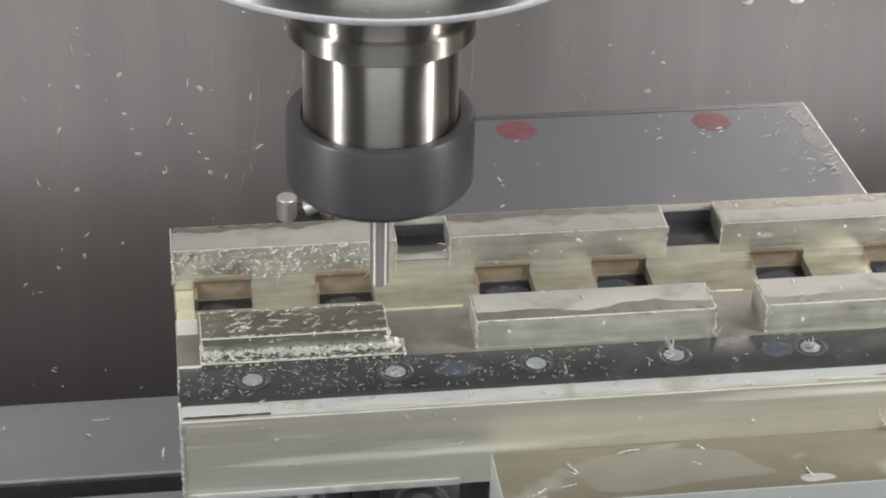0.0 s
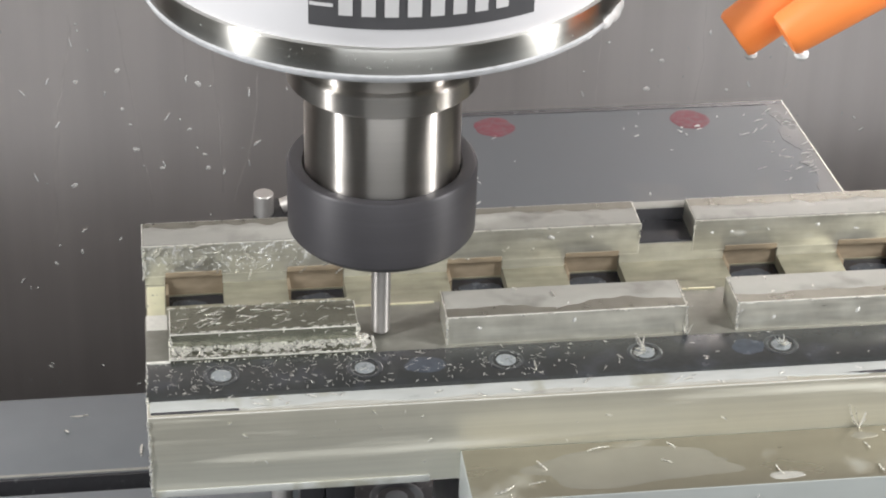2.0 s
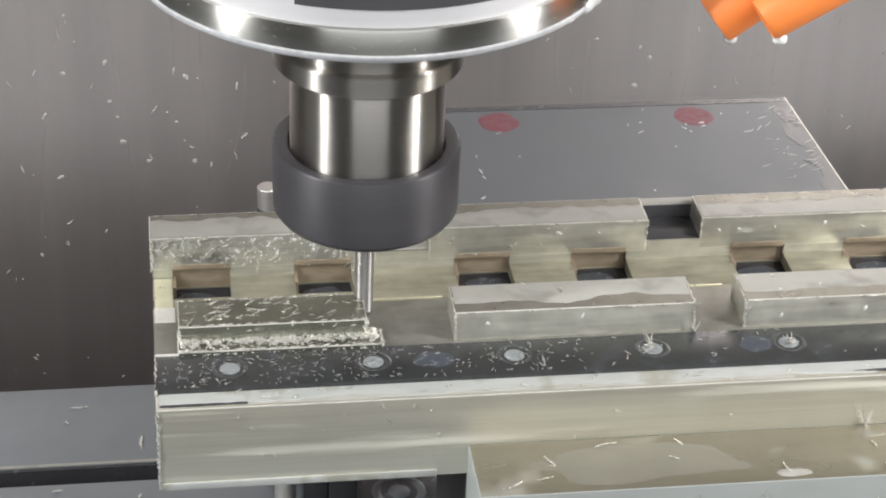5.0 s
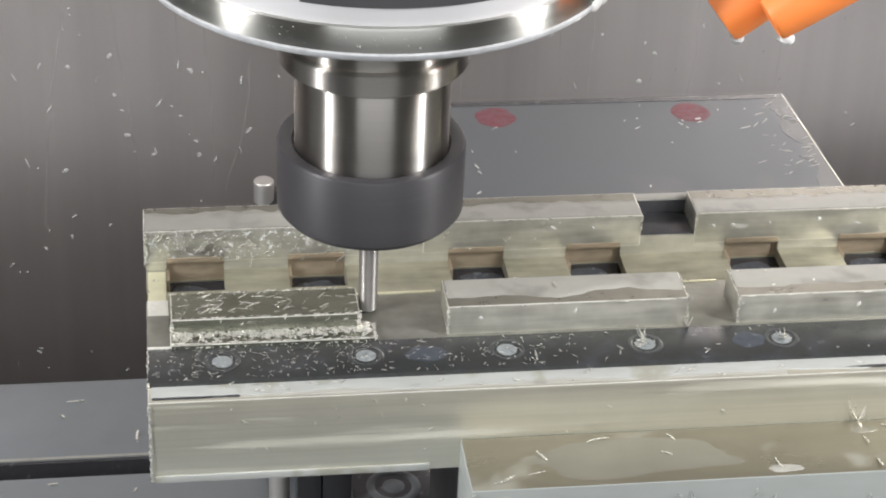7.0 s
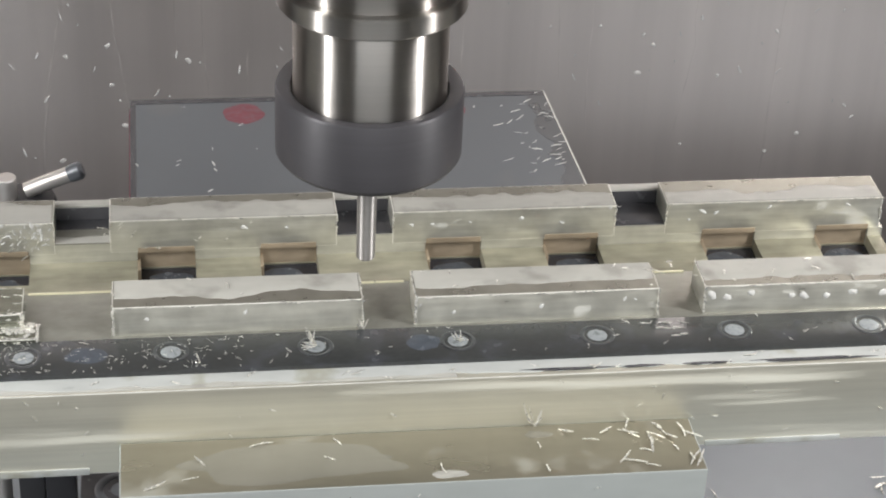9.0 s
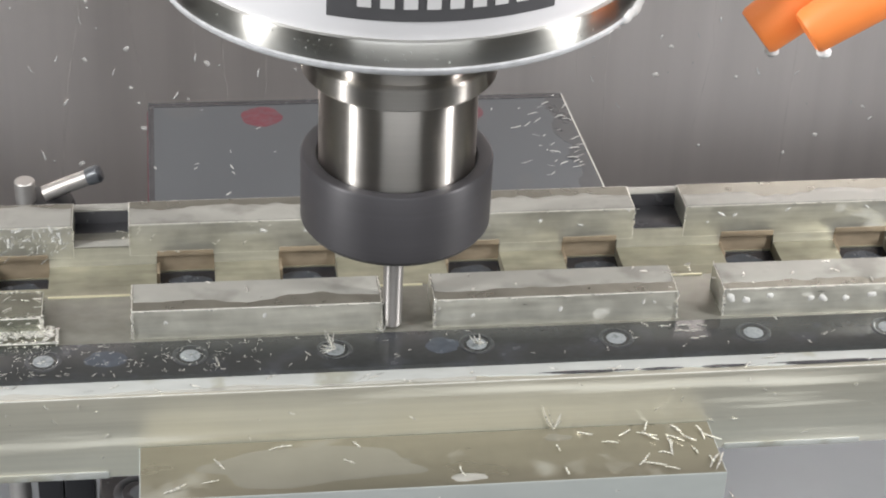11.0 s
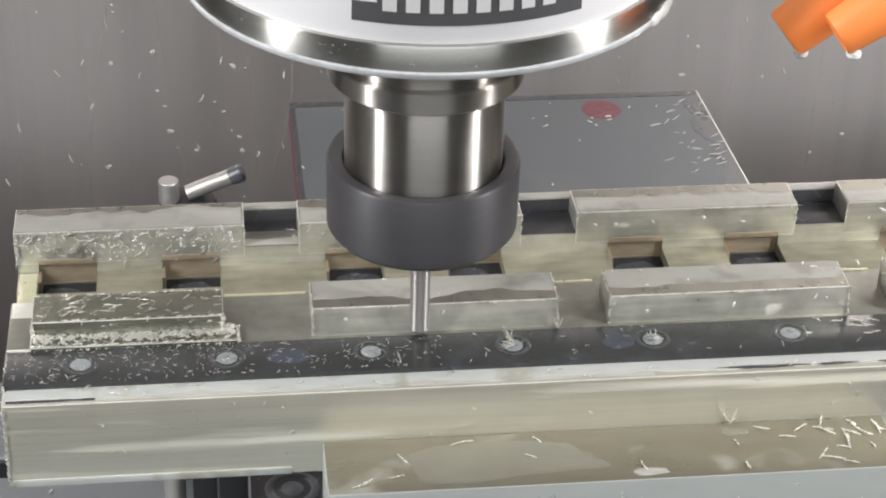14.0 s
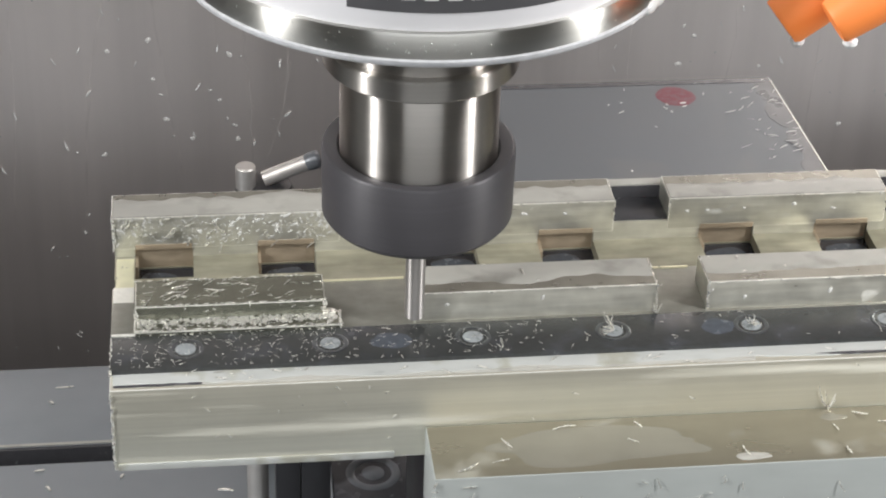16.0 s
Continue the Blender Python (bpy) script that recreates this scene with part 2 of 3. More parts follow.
def thing(name, base, label, category, group="", kind="", bm=None, mat=None, ride=None):
    ob = mesh_object(name, bm, mat, base) if bm else new(name)
    if not bm:
        ob.empty_display_size = 0.01
    ob.location = Vector(base) * MM
    BASE[ob.name] = tuple(base)
    tagged(ob, label, category, group, kind)
    if ride is not None:
        ride.append(ob)
    return ob


def part(name, bm, mat, parent, label=""):
    top = parent
    while top.parent:
        top = top.parent
    ob = mesh_object(name, bm, mat, BASE[top.name])
    ob.parent = parent
    if label:
        tagged(ob, label)
    return ob


# ---- enclosure ----
def setting(name, bm, mat, label, category):
    return thing(name, (0, 0, 0), label, category, kind="structure", bm=bm, mat=mat)


setting("wall_back", box(-900, 1100, 353, 365, -420, 900, 0), wall_steel, "splashed brushed stainless steel back wall of a milling machine", "wall")
# Unseen side, door and roof panels, added for bounced light and reflections.
setting("wall_left", box(-900, -888, -800, 353, -420, 900, 0), panel_grey, "unseen plain grey side panel added to bounce light", "wall")
setting("wall_right", box(1088, 1100, -800, 353, -420, 900, 0), panel_grey, "unseen plain grey side panel added to bounce light", "wall")
setting("wall_front", box(-900, 1100, -812, -800, -420, 900, 0), panel_grey, "unseen plain grey door panel added to bounce light", "wall")
setting("ceiling", box(-900, 1100, -800, 353, 900, 912, 0), panel_grey, "unseen plain grey roof panel added to bounce light", "ceiling")
# Unseen tray, coloured dark so the wall reflects a shaded gap.
setting("floor", box(-900, 1100, -800, 353, -432, -420, 0), dark_iron, "unseen chip tray floor, coloured dark for the wall's reflection", "floor")

# ---- machine table, moving along x ----
table = thing("machine_table", (100, 160, -420), "grey cast iron machine table with a dark slot", "machine table", ride=ON_TABLE)
part("table_strip", box(-600, 900, 202, 254, -230, -186, 1.0), cast_grey, table)
part("table_top", box(-600, 900, -200, 191, -230, -186, 1.0), cast_grey, table)
# Dark floor and added cover sheet paint the shade inside the slot.
part("slot", box(-600, 900, 191, 202, -230, -226, 0), gap_dark, table, "dark slot, shade painted in")
part("slot_shade", box(-600, 900, 200.6, 202.3, -229, -186.6, 0), gap_dark, table, "dark sheet painting the slot's shade")
part("slot_edge", box(-600, 900, 202.2, 203.6, -186.3, -185.85, 0), film_beige, table, "pale edge of the slot")
# Dark colour paints the shade in the gap behind the table.
part("table_base", box(-600, 900, -200, 254, -420, -230, 1.0), dark_iron, table)

plate = thing("cover_plate", (139, 170, -46), "thin wet grey cover plate with two faded red marks", "plate", ride=ON_TABLE)
def slab(outline, z0, z1):
    """A level slab with any outline."""
    bm = bmesh.new()
    low = [bm.verts.new((x, y, z0)) for x, y in outline]
    top = [bm.verts.new((x, y, z1)) for x, y in outline]
    bm.faces.new(low), bm.faces.new(top)
    for i in range(len(low)):
        j = (i + 1) % len(low)
        bm.faces.new((low[i], low[j], top[j], top[i]))
    bmesh.ops.recalc_face_normals(bm, faces=bm.faces)
    return bm


def puddle(cx, cy, rx, ry, z, seed, thick=0.12, rough=0.25):
    """A flat irregular puddle with a sloping rim."""
    bm = bmesh.new()
    rings = []
    for scale, dz in ((1.0, 0.0), (0.93, 0.7 * thick), (0.8, thick)):
        ring = []
        for i in range(72):
            a = 2 * math.pi * i / 72
            q = scale * (1 + rough * (noise.noise((1.3 * math.cos(a), 1.3 * math.sin(a), seed)) + 0.25 * noise.noise((3 * math.cos(a), 3 * math.sin(a), seed))))
            ring.append(bm.verts.new((cx + rx * q * math.cos(a), cy + ry * q * math.sin(a), z + dz)))
        rings.append(ring)
    for a, b in zip(rings, rings[1:]):
        for i in range(72):
            j = (i + 1) % 72
            bm.faces.new((a[i], a[j], b[j], b[i]))
    bm.faces.new(rings[-1])
    bmesh.ops.recalc_face_normals(bm, faces=bm.faces)
    return bm


def plate_edge(y):
    """The cover plate's slanting side."""
    return 213 + (204.5 - y) * 0.046


part("sheet", slab([(64.5, 90), (plate_edge(90), 90), (213, 204.5), (64.5, 204.5)], -42.4, -34.4), grey_sheet, plate)
ys = [92 + 110 * i / 50 for i in range(51)]
part("wet_border", slab([(plate_edge(y) - 0.6, y) for y in ys] + [(plate_edge(y) - 7 - 5 * noise.noise((y * 0.07, 3, 0)) - 3 * noise.noise((y * 0.25, 9, 0)), y) for y in reversed(ys)], -34.42, -34.3), plate_wet, plate, "dark wet border of the plate")
part("painted_side", box(64.1, 64.5, 95, 200, -41.5, -35.2, 0), red_mark, plate, "faded red side edge")
# Thin dark strips paint the shadow border inside the plate's edges.
part("back_rim", box(64.7, 212.8, 201.2, 204.3, -34.5, -34.25, 0), gap_dark, plate, "dark rim, shadow border painted in")
part("side_rim", box(64.7, 66.4, 95, 201.2, -34.5, -34.25, 0), gap_dark, plate, "dark rim, shadow border painted in")
part("bright_edge", slab([(plate_edge(92) - 0.25, 92), (plate_edge(92) + 0.1, 92), (213.1, 204.3), (212.75, 204.3)], -35.4, -34.25), edge_bright, plate, "bright edge")
part("support", box(100, 180, 100, 150, -200, -42.4, 0.5), dark_iron, plate)
for mx, my in ((104, 192.5), (175.3, 192.5)):
    part("red_mark", puddle(mx, my, 7.2, 7.0, -34.38, mx, 0.06, 0.1), red_mark, plate, "faded red oval mark")

# ---- workpiece ----
work = thing("workpiece", (133, 25, -30), "wet milled aluminium workpiece with two rows of rectangular blocks", "workpiece", ride=ON_TABLE)
FRONT = [(-13, 37.5), (61, 127.4), (141.5, 208.5), (221.3, 288)]
BACK = [(-20, 44.5), (60, 124.4), (140.5, 206), (221, 286.6)]
X0, X1 = -19.6, 288
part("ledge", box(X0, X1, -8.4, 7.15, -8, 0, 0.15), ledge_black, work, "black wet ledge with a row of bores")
part("gap_floor", box(X0, X1, 7.15, 30, -8, -0.02, 0.2), gap_floor, work, "dull wet floor between the blocks")
part("channel_floor", box(X0 + 1, X1, 30, 44, -14, -6.3, 0), alu_channel, work, "yellowish wet channel floor")
POCKETS = [x for a in (-13.9, 67.5, 150.2, 232.4) for x in (a, a + 34.8)]
edges = [X0] + [v for p in POCKETS for v in (p, p + 16.4)] + [X1]
for a, b in zip(edges[::2], edges[1::2]):
    part("channel_web", box(a, b, 44, 56, -14, -6.3, 0.15), alu_channel, work)
    part("back_web", box(a, b, 55.05, 60, -6.3, -3.4, 0.0), alu_face, work)
for k, p in enumerate(POCKETS):
    deep = -11.0 if k < 2 else -9.9
    part("pocket_floor", box(p, p + 16.4, 42, 56.2, -14, deep, 0), pocket_floor, work, "polished pocket floor, dark of the recess painted in")
    part("pocket_wall", box(p, p + 16.4, 56.2, 60, deep, -3.4, 0), pocket_wall, work, "pocket wall with brown reflection painted in")
    part("pocket_head", box(p + 0.2, p + 16.2, 54.72, 55.2, -3.6, -1.9, 0.2), pocket_wall, work, "pocket head with brown reflection painted in")
    part("pocket_puddle", puddle(p + 8 + (k % 3 - 1) * 1.6, 50.2, 6.2, 3.9, deep, 3.0 * k + 1, 0.1), ledge_haze, work, "bluish coolant in the pocket")
    part("pocket_lip", box(p + 0.1, p + 16.3, 55.9, 56.4, deep, deep + 0.6, 0.1), alu_channel, work, "pale lip along the pocket")
    part("pocket_side", box(p - 0.05, p + 0.9, 50, 56.2, deep, -6.3, 0.1), pocket_wall, work)
part("back_wall", box(X0 + 0.3, X1 - 1.7, 55.05, 67.5, -3.4, -0.2, 0), alu_face, work)
part("gap_bed", box(44.3, 60.2, 54.95, 62.5, -0.3, 0.14, 0.1), gap_floor, work, "dull wet floor of the first gap")
# Dark sheets paint the rear jaw's reflection in the gap floors.
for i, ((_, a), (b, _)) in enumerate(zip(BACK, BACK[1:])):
    part("gap_plate", box(a - 0.2, b + 0.2, 55.6 if i else 62.5, 67.9, -0.3, 0.12, 0.05), gap_dark, work, "gap floor with the dark jaw's reflection painted in")
part("back_foot", box(X0, X1 - 1.4, 60, 67.5, -14, -3.4, 0), alu_face, work)
for i, (a, b) in enumerate(FRONT):
    if i:
        prof = [(8.3, -0.5), (9.7, 7.95), (22.9, 7.95), (22.9, -0.5)]
    else:
        prof = [(12.0, -0.5), (13.0, 4.9), (25.5, 5.0), (25.5, -0.5)]
    block = part("front_block", prism(prof, a, b, 0.2), alu_face if i else alu_fresh, work)
    y0, zt = (9.75, 7.95) if i else (13.4, 5.0)
    part("top_face", box(a + 0.25, b - 0.25, y0 + 0.2, (22.7 if i else 25.3), zt - 0.3, zt + 0.03, 0), alu_top if i else alu_fresh, block, "bare top face, dark reflection painted in" if i else "freshly milled top face")
    if i:
        part("film", wavy_film(a + 0.5, b - 0.5, 22.6, 14.2 - (i > 2), 7.98, 2.6, 30.0 + i, 0.14), film_beige, block, "grey coolant film with a wandering edge")
part("gap_film", wavy_film(44.6, 59.9, 55.0, 59.4, 0.14, 1.4, 50.0, 0.12), film_beige, work, "milky film along the front of the gap")
part("front_burr", box(X0 + 0.1, -13.3, 6.8, 7.5, -0.5, 0.5, 0.15), edge_bright, work, "white burred front edge")
part("end_step", box(X0 + 0.3, -13.4, 7.6, 22.6, -0.5, 0.25, 0.2), gap_floor, work, "dull grey end step")
part("plinth", box(-13.4, 41.4, 6.8, 13.2, -0.5, 1.1, 0.28), alu_fresh, work, "low milled step with a white burred edge")
part("end_tab", box(X0 + 0.4, -14.1, 30.2, 54.5, -6.5, -6.15, 0.1), lip_cream, work, "pale shining end of the channel")
part("end_lip", box(X0 + 0.3, -13.6, 22.7, 30.1, -0.5, 0.2, 0.2), edge_bright, work, "bright lip at the end of the channel")
for (_, a), (b, _) in zip(FRONT, FRONT[1:]):
    part("gap_lip", box(a + 0.6, b - 0.6, 29.3, 30.15, -0.6, 0.3, 0.15), lip_cream, work, "pale shining lip of the gap floor")
for k, (a, b) in enumerate(BACK):
    block = part("back_block", box(a, b, 54.9, 67.8, -3.3, 7.1, 0.22), alu_face, work)
    part("top_face", box(a + 0.3, b - 0.3, 55.2, 67.5, 6.8, 7.13, 0), alu_top, block, "bare top face, dark reflection painted in")
    part("film", wavy_film(a + 0.5, b - 0.6, 55.35, 65.0 - k, 7.13, 3.2, 20.0 + k, 0.14), film_beige, block, "grey coolant film with a wandering edge")
for i in range(8):
    hx = 38.0 * i
    bore = part("bore", lathe([(0, 0.1), (2.2, 0.12), (2.7, 0.02)], hx, 0, 32), screw_white, work, "bore with a milky white centre")
    part("bore_rim", lathe([(3.6, 0.02), (3.9, 0.14), (4.5, 0.14), (4.8, 0.02)], hx, 0, 40), ring_grey, bore)

for hx, hr, seed in ((54.3, 5.6, 1.0), (142.8, 4.6, 2.0)):
    part("haze", puddle(hx, -0.1, hr, 3.6, 0.01, seed, 0.05, 0.2), ledge_haze, work, "bluish coolant haze on the ledge")

# ---- vice jaw and clamp ----
jaw = thing("vise_jaw", (133, 0, -30), "long brushed aluminium vise jaw holding the workpiece", "vise", ride=ON_TABLE)
part("jaw_body", prism([(-15.1, -27.2), (-15.1, -1.5), (-8.45, -1.5), (-8.45, -8), (29.9, -8), (29.9, -14.1), (71, -14.1), (71, -27.2)], X0, X1, 0.25), alu_brushed, jaw)

part("film", wavy_film(X0 + 0.8, X1, -8.5, -13.2, -1.5, 1.5, 2.0, 0.3), film_milky, jaw, "strip of milky coolant along the edge")
part("thin_film", wavy_film(4, 150, -11.0, -14.3, -1.5, 0.5, 12.0, 0.16), film_beige, jaw, "thin grey coolant film")
for a, b, w in ((166, 191, 0.55), (194, 205, 0.45), (211, 223, 0.6), (228, 262, 0.75), (266, 284, 0.6)):
    part("film_seam", puddle((a + b) / 2, -12.9, (b - a) / 2, w, -1.32, a, 0.2, 0.5), gap_dark, jaw, "dark wet seam in the coolant film")
part("film_seam", wavy_film(X0 + 1, 18, -12.9, -13.9, -1.5, 0.5, 9.0, 0.12), gap_dark, jaw, "dark wet seam in the coolant film")
part("bead", box(X0 + 1, 54, -15.5, -14.8, -27.4, -25.2, 0.3), film_milky, jaw, "bead of milky coolant")
part("bead", box(219, 257, -15.5, -14.8, -27.4, -25.6, 0.3), film_milky, jaw, "bead of milky coolant")
part("jaw_base", box(66, 214, -10, 60, -186, -27.2, 0.3), dark_iron, jaw)
rear = thing("rear_jaw", (133, 70, -40), "dark thin rear jaw standing behind the blocks", "vise", ride=ON_TABLE)
part("jaw_plate", box(X0 + 3, X1 - 4, 68.0, 71.2, -27, 4.0, 0.2), gap_dark, rear)
part("jaw_lip", box(X0 + 3, X1 - 4, 68.0, 71.2, 4.0, 4.7, 0.15), film_beige, rear, "pale upper lip")

# base plate with a bore, a bolt and rods under the jaw
base = thing("base_plate", (45, 95, -130), "dark glossy base plate with a ringed bore", "base plate", ride=ON_TABLE)
part("plate_body", box(45, 74, 40, 140, -126, -119, 0.4), gap_dark, base)
part("plate_leg", box(50, 70, 50, 130, -186, -126, 0.4), dark_iron, base)
part("bore", lathe([(0, -118.8), (3.2, -118.8), (3.8, -118.95)], 58.6, 92, 32), bore_grey, base, "grey bore")
part("bore_rim", lathe([(6.2, -118.95), (6.8, -118.7), (8.6, -118.7), (9.2, -118.95)], 58.6, 92, 40), bore_grey, base, "grey ring round the bore")
bolt = thing("clamping_bolt", (20, 88, -186), "bright round steel clamping bolt", "bolt", ride=ON_TABLE)
part("shaft", lathe([(0, -186), (3.5, -186), (3.5, -60), (0, -60)], 20.2, 88, 32), steel_plain, bolt)
for rx, rw in ((30.0, 8.0), (39.2, 9.6)):
    rod = thing("support_bar", (rx, 90, -186), "dark upright steel support bar", "support bar", "support bars", ride=ON_TABLE)
    part("bar", box(rx - rw / 2, rx + rw / 2, 86, 96, -186, -40, 0.4), dark_iron, rod)

# clamping lever behind the workpiece
lever = thing("clamping_lever", (24, 186, -66), "steel clamping lever with a dark knob on a dark foot", "lever", ride=ON_TABLE)
part("foot", box(20, 35, 183, 196, -186, -62, 1.5), dark_iron, lever)
part("foot_cap", lathe([(0, -61.2), (6, -61.4), (9.5, -62.6), (10.4, -65), (10.4, -90)], 27.5, 188, 40), dark_iron, lever)
part("pivot", lathe([(0, -62), (3.6, -62), (3.6, -54.0), (3.3, -53.6), (0, -53.6)], 20.9, 186, 32), steel_plain, lever)
part("rod", tube([(27.5, 187, -59.8), (34, 187, -57), (43, 187, -53.5)], 2.9, 20), steel_plain, lever)
part("knob", tube([(42.5, 187, -53.7), (44, 187, -53.1), (46.5, 187, -52.2), (47.5, 187, -51.8)], [2.9, 3.3, 3.3, 2.4], 20), bore_grey, lever, "dark knob")
clamp = thing("clamp_block", (139, -27, -186), "wet aluminium clamp block with stray chips", "clamp", ride=ON_TABLE)
part("clamp_body", box(62, 213.6, -37.5, -15.3, -186, -17.7, 0.3), clamp_front, clamp)
part("clamp_top", box(62.3, 213.3, -37.2, -15.5, -18, -17.66, 0), clamp_olive, clamp, "olive wet top face")

part("puddle", puddle(108, -26.5, 30, 7.0, -17.66, 6.0, 0.05, 0.5), clamp_puddle, clamp, "broad grey coolant puddle")
part("puddle", puddle(146, -34.2, 5.0, 1.6, -17.66, 8.0, 0.15, 0.3), film_beige, clamp, "small milky puddle")
part("puddle", puddle(171.5, -19.5, 3.6, 1.5, -17.66, 9.0, 0.12, 0.3), clamp_puddle, clamp)

# ---- spindle head, moving in y and z (home position: tool tip at the origin height) ----
AX, AY = 36.35, 7.9
spindle = thing("spindle_head", (AX, AY, 104), "white spindle head with a polished steel ring", "spindle", ride=ON_HEAD)
part("housing", lathe([(58.1, 115.8), (58.3, 117), (58.3, 300), (0, 300)], AX, AY, 128), white_paint, spindle)
part("nose_ring", lathe([(0, 109), (26, 109), (52, 109), (56, 108.2), (58.4, 108.2), (59.2, 108.8), (59.6, 109.8), (59.6, 115.4), (59.3, 116), (57.8, 116.1)], AX, AY, 128), chrome, spindle, "polished steel nose ring")
part("drip_edge", lathe([(54, 108.9), (57, 108.0), (58.9, 107.8), (59.6, 108.3), (60.0, 109.2), (60.0, 109.6), (59.55, 110.0)], AX, AY, 128), drip_pale, spindle, "milky coolant along the lower rim")
holder = thing("tool_holder", (AX, AY, 36), "turned steel collet chuck with a black nut and slim end mill", "tool holder", ride=ON_HEAD)
part("collar", lathe([(20, 106), (22.2, 105.5), (22.2, 85.3), (24.2, 85.0), (24.6, 84.6), (24.6, 79.8), (24.2, 79.3), (20.3, 79.2)], AX, AY, 128), holder_steel, holder, "flange under the spindle nose")
part("shank", lathe([(0, 106), (19, 106), (19.6, 79), (19.8, 78.2), (20.15, 77.6), (20.2, 50), (0, 50)], AX, AY, 128), holder_steel, holder)
part("nut", lathe([(19, 34.8), (0, 34.8), (0, 34.4), (19, 34.4), (23.6, 34.9), (24.7, 36.4), (24.8, 54.4), (24.4, 55.1), (24.0, 55.25), (21.0, 54.7), (20.6, 54.2), (20.2, 52)], AX, AY, 128), nut_black, holder, "black clamping nut")
part("end_mill", lathe([(0, 1.5), (2.3, 1.6), (2.6, 2.0), (2.6, 13), (2.65, 14), (2.65, 37), (0, 37)], AX, AY, 32), carbide, holder, "slim ground end mill")
for k, (nx, ny, nz, size) in enumerate(((117.6, -28.6, 101.2, 1.0), (125.5, -41.6, 107.3, 0.88))):
    noz = thing("coolant_nozzle", (nx, ny, nz), "orange plastic coolant nozzle with a clinging drop", "coolant nozzle", "coolant nozzles", ride=ON_HEAD)
    d = Vector((0.80, 0.06, 0.60 - 0.10 * k)).normalized()
    p = Vector((nx - 2.2, ny, nz + 3.4))
    part("tip", tube([p + d * 0.6, p, p + d * 1.2, p + d * 30], [4.2 * size, 5.6 * size, 6.2 * size, 7.2], 40), orange, noz)
    part("hose", tube([p + d * 30, p + d * 31, p + d * 44, p + d * 46, p + d * 60, p + d * 62, p + d * 140], [7.2, 8.2, 8.2, 7.4, 7.4, 8.2, 8.2], 32), orange, noz)
    q = p + d * 2.2 + Vector((2.2, -1.6, -5.7))
    part("drop", tube([q + Vector((0, 0, 1.6)), q + Vector((0, 0, 0.9)), q, q - Vector((0, 0, 0.9)), q - Vector((0, 0, 1.3))], [1.1, 1.7, 1.7, 1.0, 0.25], 20), film_white, noz, "clinging milky drop")

# nameplate, curved round the housing, with plain light shapes for the maker's mark
def curved(a0, a1, z0, z1, r, thick, steps):
    bm = bmesh.new()
    rows = []
    for i in range(steps + 1):
        a = radians(a0 + (a1 - a0) * i / steps)
        rows.append([bm.verts.new((AX + q * math.sin(a), AY - q * math.cos(a), z)) for q, z in ((r, z0), (r + thick, z0), (r + thick, z1), (r, z1))])
    for a, b in zip(rows, rows[1:]):
        for k in range(4):
            bm.faces.new((a[k], a[(k + 1) % 4], b[(k + 1) % 4], b[k]))
    bm.faces.new(rows[0]), bm.faces.new(rows[-1])
    bmesh.ops.recalc_face_normals(bm, faces=bm.faces)
    return bm


nameplate = part("nameplate", curved(-22.9, 28.3, 120.6, 132.1, 58.2, 0.35, 36), plate_dark, spindle, "dark nameplate with light marks")
for a0, a1, z0, z1 in [(-22.6, -17.4, 125.4, 126.2), (24.2, 28.0, 125.7, 126.5)] + [(-16.2 + 4.93 * i, -13.2 + 4.93 * i, 123.6, 128.5) for i in range(8)]:
    part("mark", curved(a0, a1, z0, z1, 58.5, 0.2, 6), plate_letters, nameplate)
rng = random.Random(5)
beads = bmesh.new()
for _ in range(70):
    a = radians(rng.choice((rng.gauss(-32, 8), rng.gauss(34, 5), rng.gauss(-6, 9))))
    c = Vector((AX + 59.6 * math.sin(a), AY - 59.6 * math.cos(a), rng.uniform(111, 115)))
    bmesh.ops.create_icosphere(beads, subdivisions=1, radius=rng.uniform(0.06, 0.22), matrix=Matrix.Translation(c))
tagged(part("droplets", beads, film_milky, spindle, "small milky droplets on the ring"), kind="stuff")
for a in (44, 46.5, 49, 52, 55, 57.5, 60, 62, 64):
    r0 = rng.uniform(1.4, 2.2) if a > 52 else rng.uniform(0.9, 1.3)
    c = Vector((AX + 59.0 * math.sin(radians(a)), AY - 59.0 * math.cos(radians(a)), 109.0))
    bm = bmesh.new()
    bmesh.ops.create_icosphere(bm, subdivisions=3, radius=r0, matrix=Matrix.Translation(c) @ Matrix.Rotation(radians(a), 4, "Z") @ Matrix.Diagonal((1.7, 0.8, 1.0, 1)))
    part("drip", bm, film_white, spindle, "hanging milky drip")


BASE[spindle.name] = (AX, AY, 103.3)  # the head hangs a little lower than its parts were drawn

